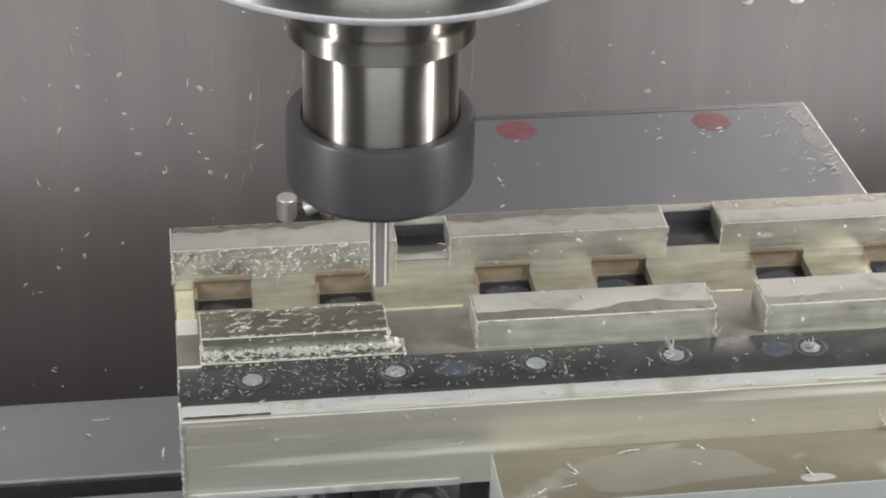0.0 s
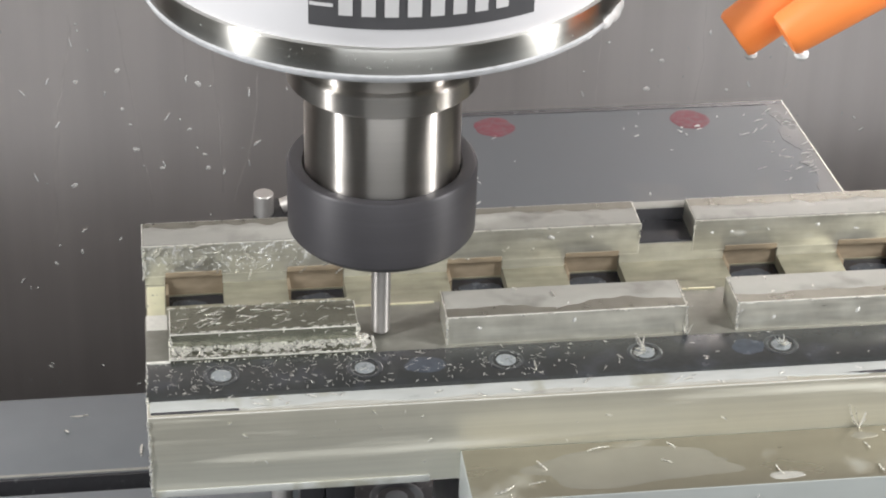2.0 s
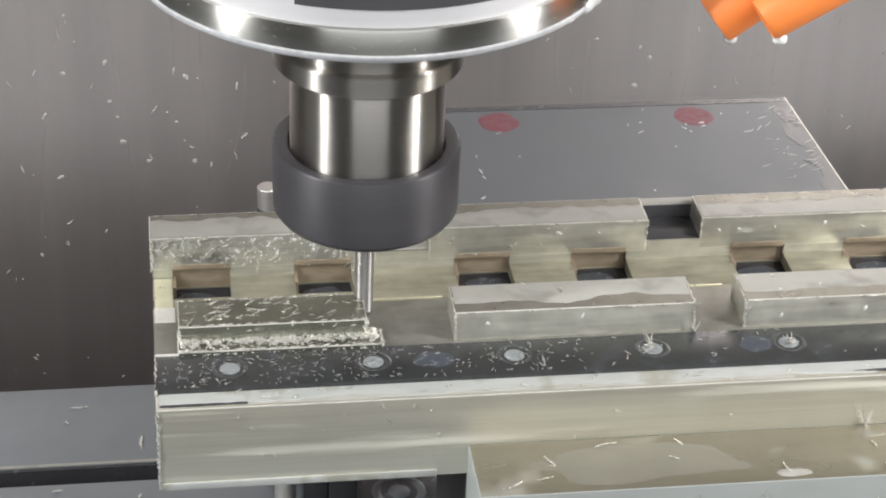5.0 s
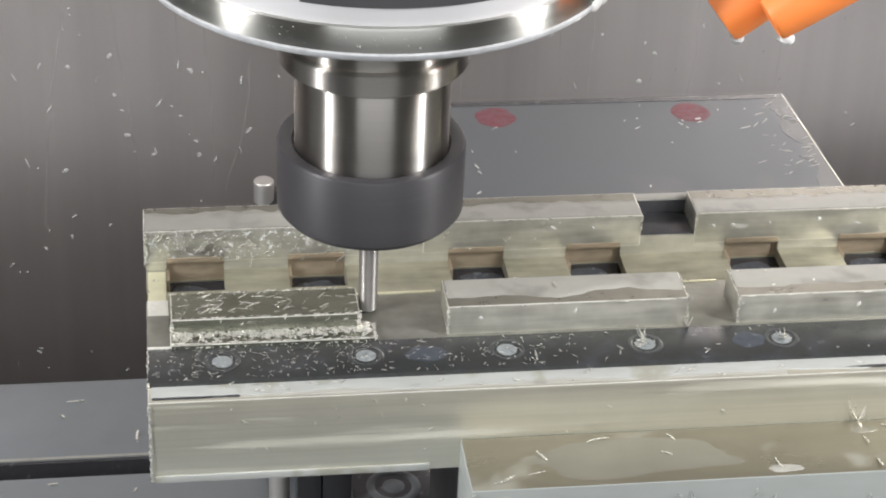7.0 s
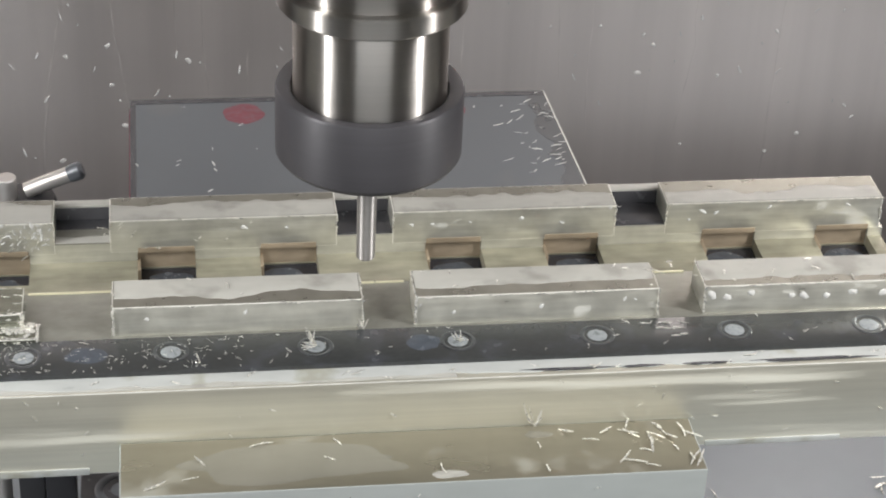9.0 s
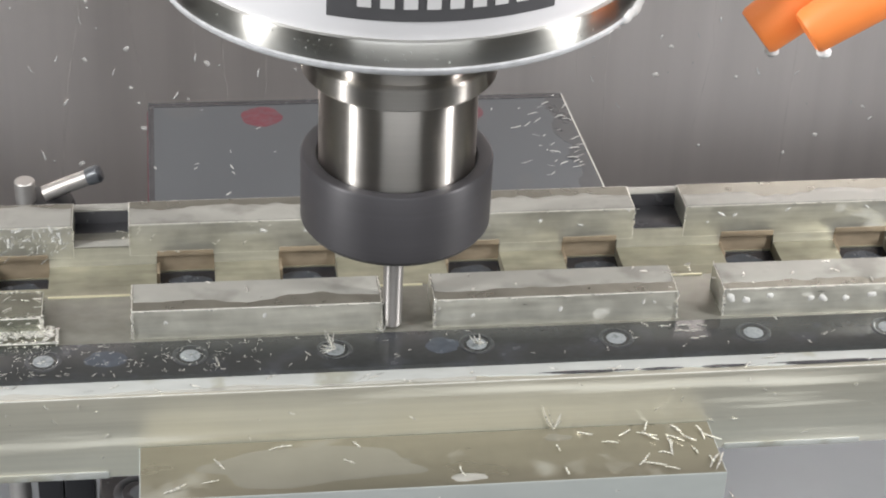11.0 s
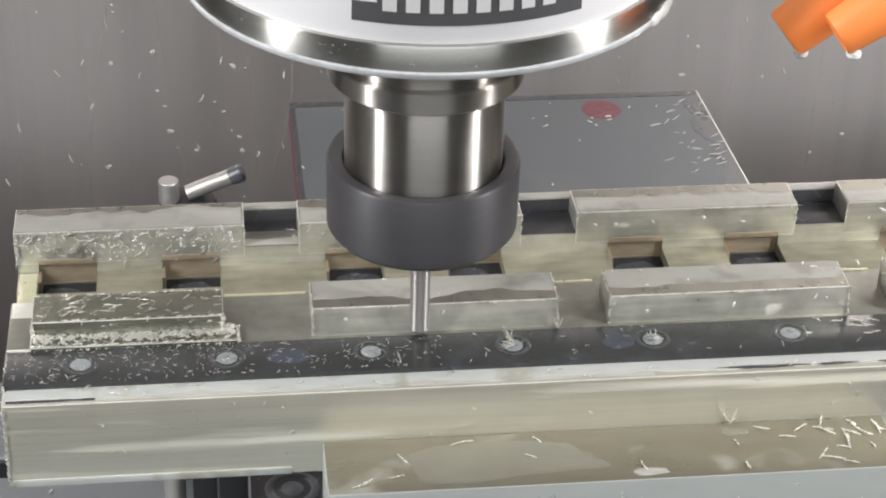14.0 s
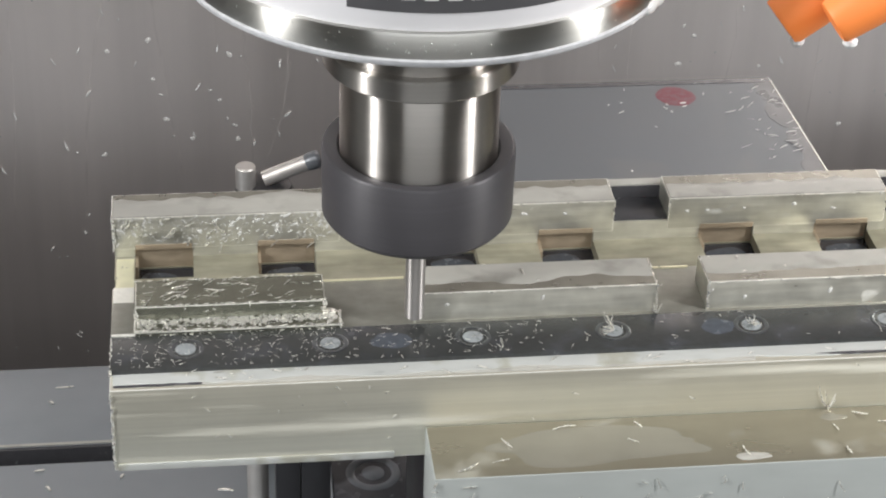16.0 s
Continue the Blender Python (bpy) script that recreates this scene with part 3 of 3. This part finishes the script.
# ---- chips, splashes and droplets ----
def slivers(rng, rows):
    """Thin bent strips: rows of (centre, in-plane axes u and v, length range, width range, turn range)."""
    verts, faces = [], []
    for c, u, v, (l0, l1), (w0, w1), (t0, t1) in rows:
        n = u.cross(v)
        a = rng.uniform(t0, t1)
        d = (u * math.cos(a) + v * math.sin(a)).normalized()
        e = n.cross(d)
        L, W = rng.uniform(l0, l1), rng.uniform(w0, w1)
        bend = rng.uniform(-0.35, 0.35) * L
        lift = rng.uniform(0.0, 0.22) * L
        k = len(verts)
        for s in (-0.5, -0.17, 0.17, 0.5):
            m = c + d * (s * L) + e * (bend * (0.25 - s * s)) + n * (0.06 + lift * abs(s + 0.5))
            w = W * (1 - 0.4 * (abs(s) > 0.4))
            for x, y in ((-0.5, 0), (0.5, 0), (0.5, 0.5), (-0.5, 0.5)):
                verts.append(m + e * (x * w) + n * (y * w))
        for j in range(3):
            b = k + 4 * j
            for q in range(4):
                faces.append((b + q, b + (q + 1) % 4, b + 4 + (q + 1) % 4, b + 4 + q))
        faces.append((k, k + 1, k + 2, k + 3))
        faces.append((k + 12, k + 13, k + 14, k + 15))
    bm = bmesh.new()
    vs = [bm.verts.new(p) for p in verts]
    for f in faces:
        bm.faces.new([vs[i] for i in f])
    bmesh.ops.recalc_face_normals(bm, faces=bm.faces)
    return bm


def blobs(rng, rows):
    """Flat irregular droplets: rows of (centre, u, v, radius range, stretch range)."""
    bm = bmesh.new()
    for c, u, v, (r0, r1), (s0, s1) in rows:
        n = u.cross(v)
        r, st, turn = rng.uniform(r0, r1), rng.uniform(s0, s1), rng.uniform(0, 3.14)
        ring, inner = [], []
        for i in range(10):
            a = 2 * math.pi * i / 10
            q = r * rng.uniform(0.75, 1.2)
            x, y = q * math.cos(a) * st, q * math.sin(a)
            p = u * (x * math.cos(turn) - y * math.sin(turn)) + v * (x * math.sin(turn) + y * math.cos(turn))
            ring.append(bm.verts.new(c + p))
            inner.append(bm.verts.new(c + p * 0.6 + n * (0.22 * r)))
        top = bm.verts.new(c + n * (0.3 * r))
        for i in range(10):
            j = (i + 1) % 10
            bm.faces.new((ring[i], ring[j], inner[j], inner[i]))
            bm.faces.new((inner[i], inner[j], top))
    bmesh.ops.recalc_face_normals(bm, faces=bm.faces)
    return bm


UX, UY, UZ = Vector((1, 0, 0)), Vector((0, 1, 0)), Vector((0, 0, 1))
rng = random.Random(11)
ANY = (0, 6.28)


def on_top(x0, x1, y0, y1, z, n, size, wide=(0.15, 0.35), turn=ANY):
    return [(Vector((rng.uniform(x0, x1), rng.uniform(y0, y1), z)), UX, UY, size, wide, turn) for _ in range(n)]


def on_front(x0, x1, z0, z1, y, n, size, wide=(0.15, 0.35), turn=ANY):
    return [(Vector((rng.uniform(x0, x1), y, rng.uniform(z0, z1))), UX, UZ, size, wide, turn) for _ in range(n)]


def as_stuff(name, bm, mat, base, label, category, ride=ON_TABLE):
    return thing(name, base, label, category, kind="stuff", bm=bm, mat=mat, ride=ride)


as_stuff("fine_chips", slivers(rng, on_top(-18, 40, -7.8, 6.8, 0.0, 240, (0.4, 1.9), (0.05, 0.15)) + on_top(40, 95, -7.8, 6.5, 0.0, 130, (0.5, 1.8), (0.07, 0.16))
                               + on_top(95, 285, -7.8, 6.5, 0.0, 30, (0.6, 2.4), (0.10, 0.25))), chip_metal, (60, 0, 0),
         "fine bright chips scattered on the black ledge", "metal chips")
as_stuff("fine_chips", slivers(rng, on_top(-12.5, 37, 14, 25, 5.05, 34, (1.0, 3.0), (0.08, 0.22), (-0.9, 1.2)) + on_top(-5, 20, 16, 25, 5.05, 22, (2.5, 5.5), (0.12, 0.3), (-0.5, 0.7)) + on_top(-12.5, 38, 7.4, 12.8, 1.2, 170, (0.4, 1.4), (0.12, 0.35))
                               + on_top(-12.5, -8, 7.5, 14, 1.4, 40, (0.5, 1.8), (0.2, 0.5)) + on_front(-12, 37, 1.6, 4.8, 13.1, 25, (0.6, 2.2))), chip_metal, (12, 15, 1),
         "fine bright chips heaped on the first milled block", "metal chips")
rows = [(Vector((rng.uniform(-19, 44), 54.85, 7.0 - 9.5 * rng.random() ** 1.3)), UX, UZ, (0.08, 0.28), (1.0, 2.2)) for _ in range(520)]
rows += [(Vector((rng.uniform(-19, 44), 54.87, rng.uniform(-1, 6.8))), UX, UZ, (0.25, 0.6), (1.0, 2.8)) for _ in range(40)]
as_stuff("splash_droplets", blobs(rng, rows), droplet, (12, 55, 2), "white droplets sprayed over a block face", "droplets")
rows = [(Vector((rng.uniform(-12.5, 40), rng.gauss(11.2, 1.1), 1.2)), UX, UY, (0.15, 0.75), (1.0, 2.6)) for _ in range(330)]
rows += [(Vector((rng.uniform(-12.5, 41), 7.25, 0.15)), UX, UY, (0.2, 0.45), (1.5, 3.5)) for _ in range(70)]
rows += [(Vector((39 + rng.gauss(0, 1.2), 11 + rng.gauss(0, 1.8), 0.3)), UX, UY, (0.4, 1.1), (1.0, 1.8)) for _ in range(40)]
as_stuff("chip_crumbs", blobs(rng, rows), chip_metal, (12, 12, 1), "white crumbs packed along the milled step", "chip crumbs")
rows = [(Vector((x, 8.34 + 0.166 * z, z)), UX, UZ, (0.65, 1.15), (1.0, 1.6)) for x, z in ((223.5, 5.2), (227.8, 4.6), (234.5, 5.6), (246, 4.4), (249.5, 4.2), (256, 4.0), (263.5, 4.8), (272, 4.2), (280, 5.0))]
rows += [(Vector((x, 8.34 + 0.166 * z, z)), UX, UZ, (0.3, 0.7), (1.0, 2.4)) for x, z in ((142.8, 5.6), (152, 3.2), (176, 4.0), (199, 5.2), (202, 5.0), (70, 4.5), (96, 5.5))]
rows += [(Vector((x, 54.85, rng.uniform(1.5, 6.6))), UX, UZ, (0.3, 0.75), (1.0, 2.2)) for x in (146, 152, 163, 178, 190, 204, 228, 232, 236, 252, 276, 98, 110)]
as_stuff("splash_droplets", blobs(rng, rows), droplet, (200, 30, 4), "milky droplets clinging to the block faces", "droplets")
rows = on_front(55, 125, -3, 6.5, 54.85, 12, (0.8, 3.0)) + on_front(-18, 40, -4, 6.5, 54.8, 25, (1.0, 4.0), (0.2, 0.5), (0.3, 1.6)) + on_top(60, 285, 11, 22.5, 8.0, 22, (0.8, 3.0), (0.2, 0.5))
rows += [(Vector((-3.9, 54.7, 1.7)), UX, UZ, (5.5, 5.8), (0.9, 1.1), (0.9, 1.0)), (Vector((10.3, 54.7, 3.1)), UX, UZ, (4.8, 5.2), (0.8, 1.0), (2.2, 2.3))]
rows += on_top(203, 217, -2, 5, 0.0, 9, (1.5, 4.0), (0.2, 0.45), (-0.6, 0.5))
rows += on_front(-15, 285, -24, -3, -15.15, 36, (0.5, 2.2), (0.15, 0.4)) + on_top(-15, 285, -14, -9, -1.15, 34, (0.8, 3.6), (0.15, 0.4), (-0.8, 0.8))
as_stuff("fine_chips", slivers(rng, rows), chip_metal, (130, 10, 0), "loose bright chips sticking to the wet aluminium", "metal chips")
rows = on_top(66, 212, 140, 203, -34.35, 22, (0.8, 2.6), (0.2, 0.5)) + on_top(192, 214, 145, 200, -34.3, 34, (0.8, 4.5), (0.12, 0.4), (-0.6, 0.9)) + on_top(168, 180, 182, 188, -34.3, 7, (0.8, 2.2), (0.3, 0.7))
as_stuff("fine_chips", slivers(rng, rows), droplet, (139, 170, -34), "stray chips lying on the cover plate", "metal chips")
rows = on_top(-300, 30, 205, 252, -185.9, 20, (2.0, 8.0), (0.5, 1.2)) + on_top(-300, 60, 120, 188, -185.9, 16, (2.0, 8.0), (0.5, 1.2)) + on_top(218, 400, 0, 180, -185.9, 30, (2.0, 8.0), (0.5, 1.2))
as_stuff("fine_chips", slivers(rng, rows), chip_metal, (0, 200, -186), "stray chips on the machine table", "metal chips")

rows = []
for a, b in FRONT[1:]:
    for x in (a + 0.1, b - 0.1):
        rows += [(Vector((x + rng.uniform(-0.2, 0.2), 8.34 + 0.166 * z, z)), UX, UZ, (0.8, 2.4), (0.2, 0.5), (1.3, 1.85)) for z in [rng.uniform(0.2, 7.8) for _ in range(26 if x < (a + b) / 2 else 12)]]
        rows += on_top(x - 0.2, x + 0.2, 9.8, 22, 7.98, 8, (0.8, 2.2), (0.12, 0.3), (1.2, 1.9))
    rows += [(Vector((rng.uniform(a, b), 9.60, 7.9)), UX, UZ, (0.8, 3.0), (0.10, 0.25), (-0.15, 0.15)) for _ in range(20)]
for a, b in BACK:
    for x in (a + 0.1, b - 0.1):
        rows += on_front(x - 0.2, x + 0.2, 0.0, 7, 54.85, 9, (0.6, 1.8), (0.12, 0.35), (1.2, 1.9))
    rows += [(Vector((rng.uniform(a, b), 54.88, 7.05)), UX, UZ, (0.8, 3.0), (0.10, 0.22), (-0.15, 0.15)) for _ in range(16)]
rows += on_front(-13.2, -12.6, 1.0, 5.0, 12.6, 22, (0.5, 1.6), (0.2, 0.5), (1.0, 2.0)) + on_front(37.0, 37.8, 1.0, 5.0, 12.6, 26, (0.5, 1.8), (0.2, 0.5), (1.0, 2.0)) + on_top(41.0, 41.5, 6.9, 13, 1.1, 22, (0.6, 1.8), (0.2, 0.5), (1.1, 2.0)) + on_top(-13, 41.4, 6.75, 7.2, 1.1, 60, (0.8, 2.6), (0.15, 0.4), (-0.2, 0.2))
rows += on_top(-13, 37.5, 13.0, 13.3, 5.05, 40, (0.6, 2.0), (0.12, 0.3), (-0.3, 0.3)) + on_top(-13, 37.5, 25.0, 25.5, 5.05, 36, (0.8, 2.6), (0.15, 0.35), (-0.5, 0.5))
rows += on_front(X0 - 0.1, X0 + 0.4, -26, -2, -15.15, 34, (0.8, 2.8), (0.15, 0.45), (1.2, 1.9)) + on_front(X0 - 0.1, X0 + 0.4, -1.4, 0.2, -8.5, 10, (0.5, 1.4), (0.2, 0.5), (1.0, 2.0)) + on_front(X0 - 0.3, X0 + 0.4, -3.2, 7, 54.75, 26, (0.6, 2.2), (0.15, 0.5), (1.1, 2.0)) + on_top(X0 - 0.1, X0 + 0.4, -8, 7, 0.02, 16, (0.6, 2.2), (0.15, 0.45), (1.2, 1.9)) + on_front(61.8, 62.4, -30, -18, -37.6, 10, (0.8, 2.4), (0.2, 0.5), ANY)
rows += on_front(70, 214, -40, -19, -37.55, 40, (1.0, 4.0), (0.2, 0.45))
as_stuff("edge_burrs", slivers(rng, rows), chip_metal, (130, 20, 4), "ragged bright burrs along the milled edges", "burrs")

# single larger chips and tangles
for i in range(32):
    if i < 23:
        c = Vector((214 - abs(rng.gauss(0, 11)), rng.uniform(-35.5, -16.5), -17.6))
    else:
        c = Vector((rng.uniform(70, 195), rng.uniform(-36, -17), -17.6))
    bm = slivers(rng, [(c, UX, UY, (3.0, 6.5), (0.32, 0.6), ANY)])
    thing("metal_chip", tuple(c), "bright curled aluminium chip on the clamp block", "metal chip", "chips on the clamp", bm=bm, mat=chip_metal, ride=ON_TABLE)


def tangle(c, n, size, label):
    rows = []
    for _ in range(n):
        u = Vector((rng.uniform(-0.7, 0.7), rng.uniform(-0.7, 0.4), rng.uniform(0.15, 1.3))).normalized()
        v = u.cross(Vector((0.3, 0.9, 0.2))).normalized()
        L = rng.uniform(0.6, 1.0) * size
        rows.append((Vector(c) + u * (L * 0.45), u, v, (L, L * 1.02), (0.2, 0.52), (-0.1, 0.1)))
    knot = thing("chip_tangle", c, label, "metal chips", "chip tangles", ride=ON_TABLE)
    for row in rows:
        part("chip", slivers(rng, [row]), chip_metal, knot)


tangle((114, 0.5, 0), 13, 7.0, "spiky tangle of bright chips over a bore")
tangle((152.3, 0.2, 0), 12, 4.2, "small tangle of bright chips in a bore")
tangle((171.4, -15.6, -17.4), 6, 8.5, "upright tuft of bright chips on the clamp")
tangle((83.4, -5, 0), 3, 4.2, "small upright chip on the ledge")
tangle((38, 12, 1.4), 12, 3.0, "white crumbly chips at the milled corner")
tangle((127.4, 7.5, 0), 5, 4.5, "small upright chip at a block corner")

# splashes on the back wall
rows = []
for wx, wz in ((-70, -91), (-81, -96), (-46, -98), (-67, -112), (-78, -138), (-20, -110), (-11, -92), (16, -100), (19, -125), (15, -135), (4, -139),
               (-59, -166), (-59, -73), (-22, -134), (-99, -122), (-106, -149), (220, -79), (240, -105), (164, -107), (-88, -191)):
    rows.append((Vector((wx, 352.8, wz)), UX, UZ, (2.6, 4.6), (0.5, 1.0), (0.7, 2.2)))
for _ in range(70):
    rows.append((Vector((rng.choice((rng.uniform(-260, -85), rng.uniform(25, 420))), 352.8, rng.uniform(-300, -20))), UX, UZ, (1.5, 4.0), (0.3, 0.7), (0.6, 2.4)))
as_stuff("splash_marks", slivers(rng, rows), splash_grey, (100, 352, -100), "whitish splash marks on the steel wall", "splash marks", None)
rows = [(Vector((wx, 352.9, wz)), UX, UZ, (0.8, 1.3), (1.0, 1.6)) for wx, wz in ((-39, -106), (-34, -126), (-6, -95), (-3, -137), (-23, -136), (-58, -92), (-40, -87), (-62, -143),
                                                                                 (199, -92), (230, -108), (193, -106), (194, -87), (271, -139), (257, -148))]
rows += [(Vector((rng.uniform(-260, 420), 352.9, rng.uniform(-260, -20))), UX, UZ, (0.3, 0.75), (1.0, 2.2)) for _ in range(150)]
as_stuff("splash_drops", blobs(rng, rows), wall_drop, (100, 352, -100), "dull droplets on the steel wall", "droplets", None)


def drip_trail(points, width):
    """A narrow dried run of coolant on the wall through (x, z) points."""
    bm = bmesh.new()
    rows = []
    steps = 24
    for i in range(steps + 1):
        f = i / steps * (len(points) - 1)
        k = min(int(f), len(points) - 2)
        x, z = (p + (q - p) * (f - k) for p, q in zip(points[k], points[k + 1]))
        x += 0.7 * noise.noise((z * 0.08, points[0][0], 0))
        h = 1.5 * width * (0.55 + 0.6 * abs(noise.noise((z * 0.11, 5, points[0][0]))))
        rows.append([bm.verts.new((x + q * h, yy, z)) for q, yy in ((-0.6, 353.0), (0, 352.94), (0.6, 353.0))])
    for a, b in zip(rows, rows[1:]):
        for k in range(2):
            bm.faces.new((a[k], b[k], b[k + 1], a[k + 1]))
    thing("drip_trail", (points[0][0], 353, points[-1][1]), "faint dried drip trail down the steel wall", "drip trail", "drip trails", bm=bm, mat=trail)


for points, width in (([(-59, -60), (-60, -75), (-65, -99), (-69, -130), (-72, -175)], 1.1), ([(-40, -50), (-36, -89), (-32, -121), (-28, -155)], 0.8),
                      ([(0, -60), (1, -96), (3, -116), (3, -150)], 0.9), ([(20, -90), (18, -119), (8, -155)], 0.8), ([(-98, -60), (-99, -120), (-104, -180)], 0.7),
                      ([(-12, -50), (-11, -95)], 0.6)):
    drip_trail(points, width)
for _ in range(12):
    x, z0 = rng.choice((rng.uniform(-240, -110), rng.uniform(40, 360))), rng.uniform(-90, -15)
    L = rng.uniform(40, 110)
    drip_trail([(x, z0), (x + rng.uniform(-2, 2), z0 - L / 2), (x + rng.uniform(-5, 4), z0 - L)], rng.uniform(0.4, 0.8))


def motions():
    table_x = [(0, 0), (0.5, 0.05), (1, 0.1), (1.5, -4.39), (2, -7.55), (2.5, -7.57), (3, -2.27), (3.5, 1.03), (4, -1.18), (4.5, -1.33),
               (5, -1.5), (7.5, -4.72), (8, -4.98), (8.5, -5.43), (8.6, -5.5), (8.7, -18), (8.8, -48), (8.9, -82.5), (9, -93.4), (9.2, -94.0),
               (11.1, -94.0), (11.3, -91.6), (11.5, -88.99), (12, -81.82), (12.5, -74.59), (13, -67.24), (13.5, -60.07), (14, -53.27), (14.5, -45.94),
               (15, -38.85), (15.5, -31.6), (16, -24.73)]
    head = [(0, 17.9, 10.2), (0.5, 17.9, 3.1), (1, 17.3, -0.1), (1.5, 15.2, -1.1), (2, 8.6, -0.7), (2.5, 0.95, 0), (3, -2.1, -0.3), (3.2, -2.3, 0),
            (3.5, -2.7, 11.4), (3.75, 8, 11.4), (4, 17.5, 5.7), (4.5, 18.3, 1.7), (5, 17.2, -1.3), (7.5, 12, -1.0), (8, 6.1, -0.6), (8.3, 1.0, 0.0), (8.5, 1.1, 6.6),
            (8.7, 9, 6.2), (9, 19.8, 8.3), (9.2, 19.5, 5.5), (9.6, 18.5, -0.5), (10.4, 8, -0.8), (11.1, 2.9, -1.2), (11.5, 2.9, -1.2), (12, 1.1, -0.8), (12.5, 0.35, -0.3), (13, -1.3, 0.7),
            (13.5, -1.5, 0.9), (14, 0.2, -0.2), (14.5, -1.1, 0.35), (15, -0.5, 0.5), (15.5, -0.6, 0.7), (16, 0, 0.5)]
    for ob in ON_TABLE:
        b = BASE[ob.name]
        walk(ob, [(t, pose((b[0] + x) * MM, b[1] * MM, b[2] * MM)) for t, x in table_x])
    for ob in ON_HEAD:
        b = BASE[ob.name]
        walk(ob, [(t, pose(b[0] * MM, (b[1] + y) * MM, (b[2] + z) * MM)) for t, y, z in head])


motions()
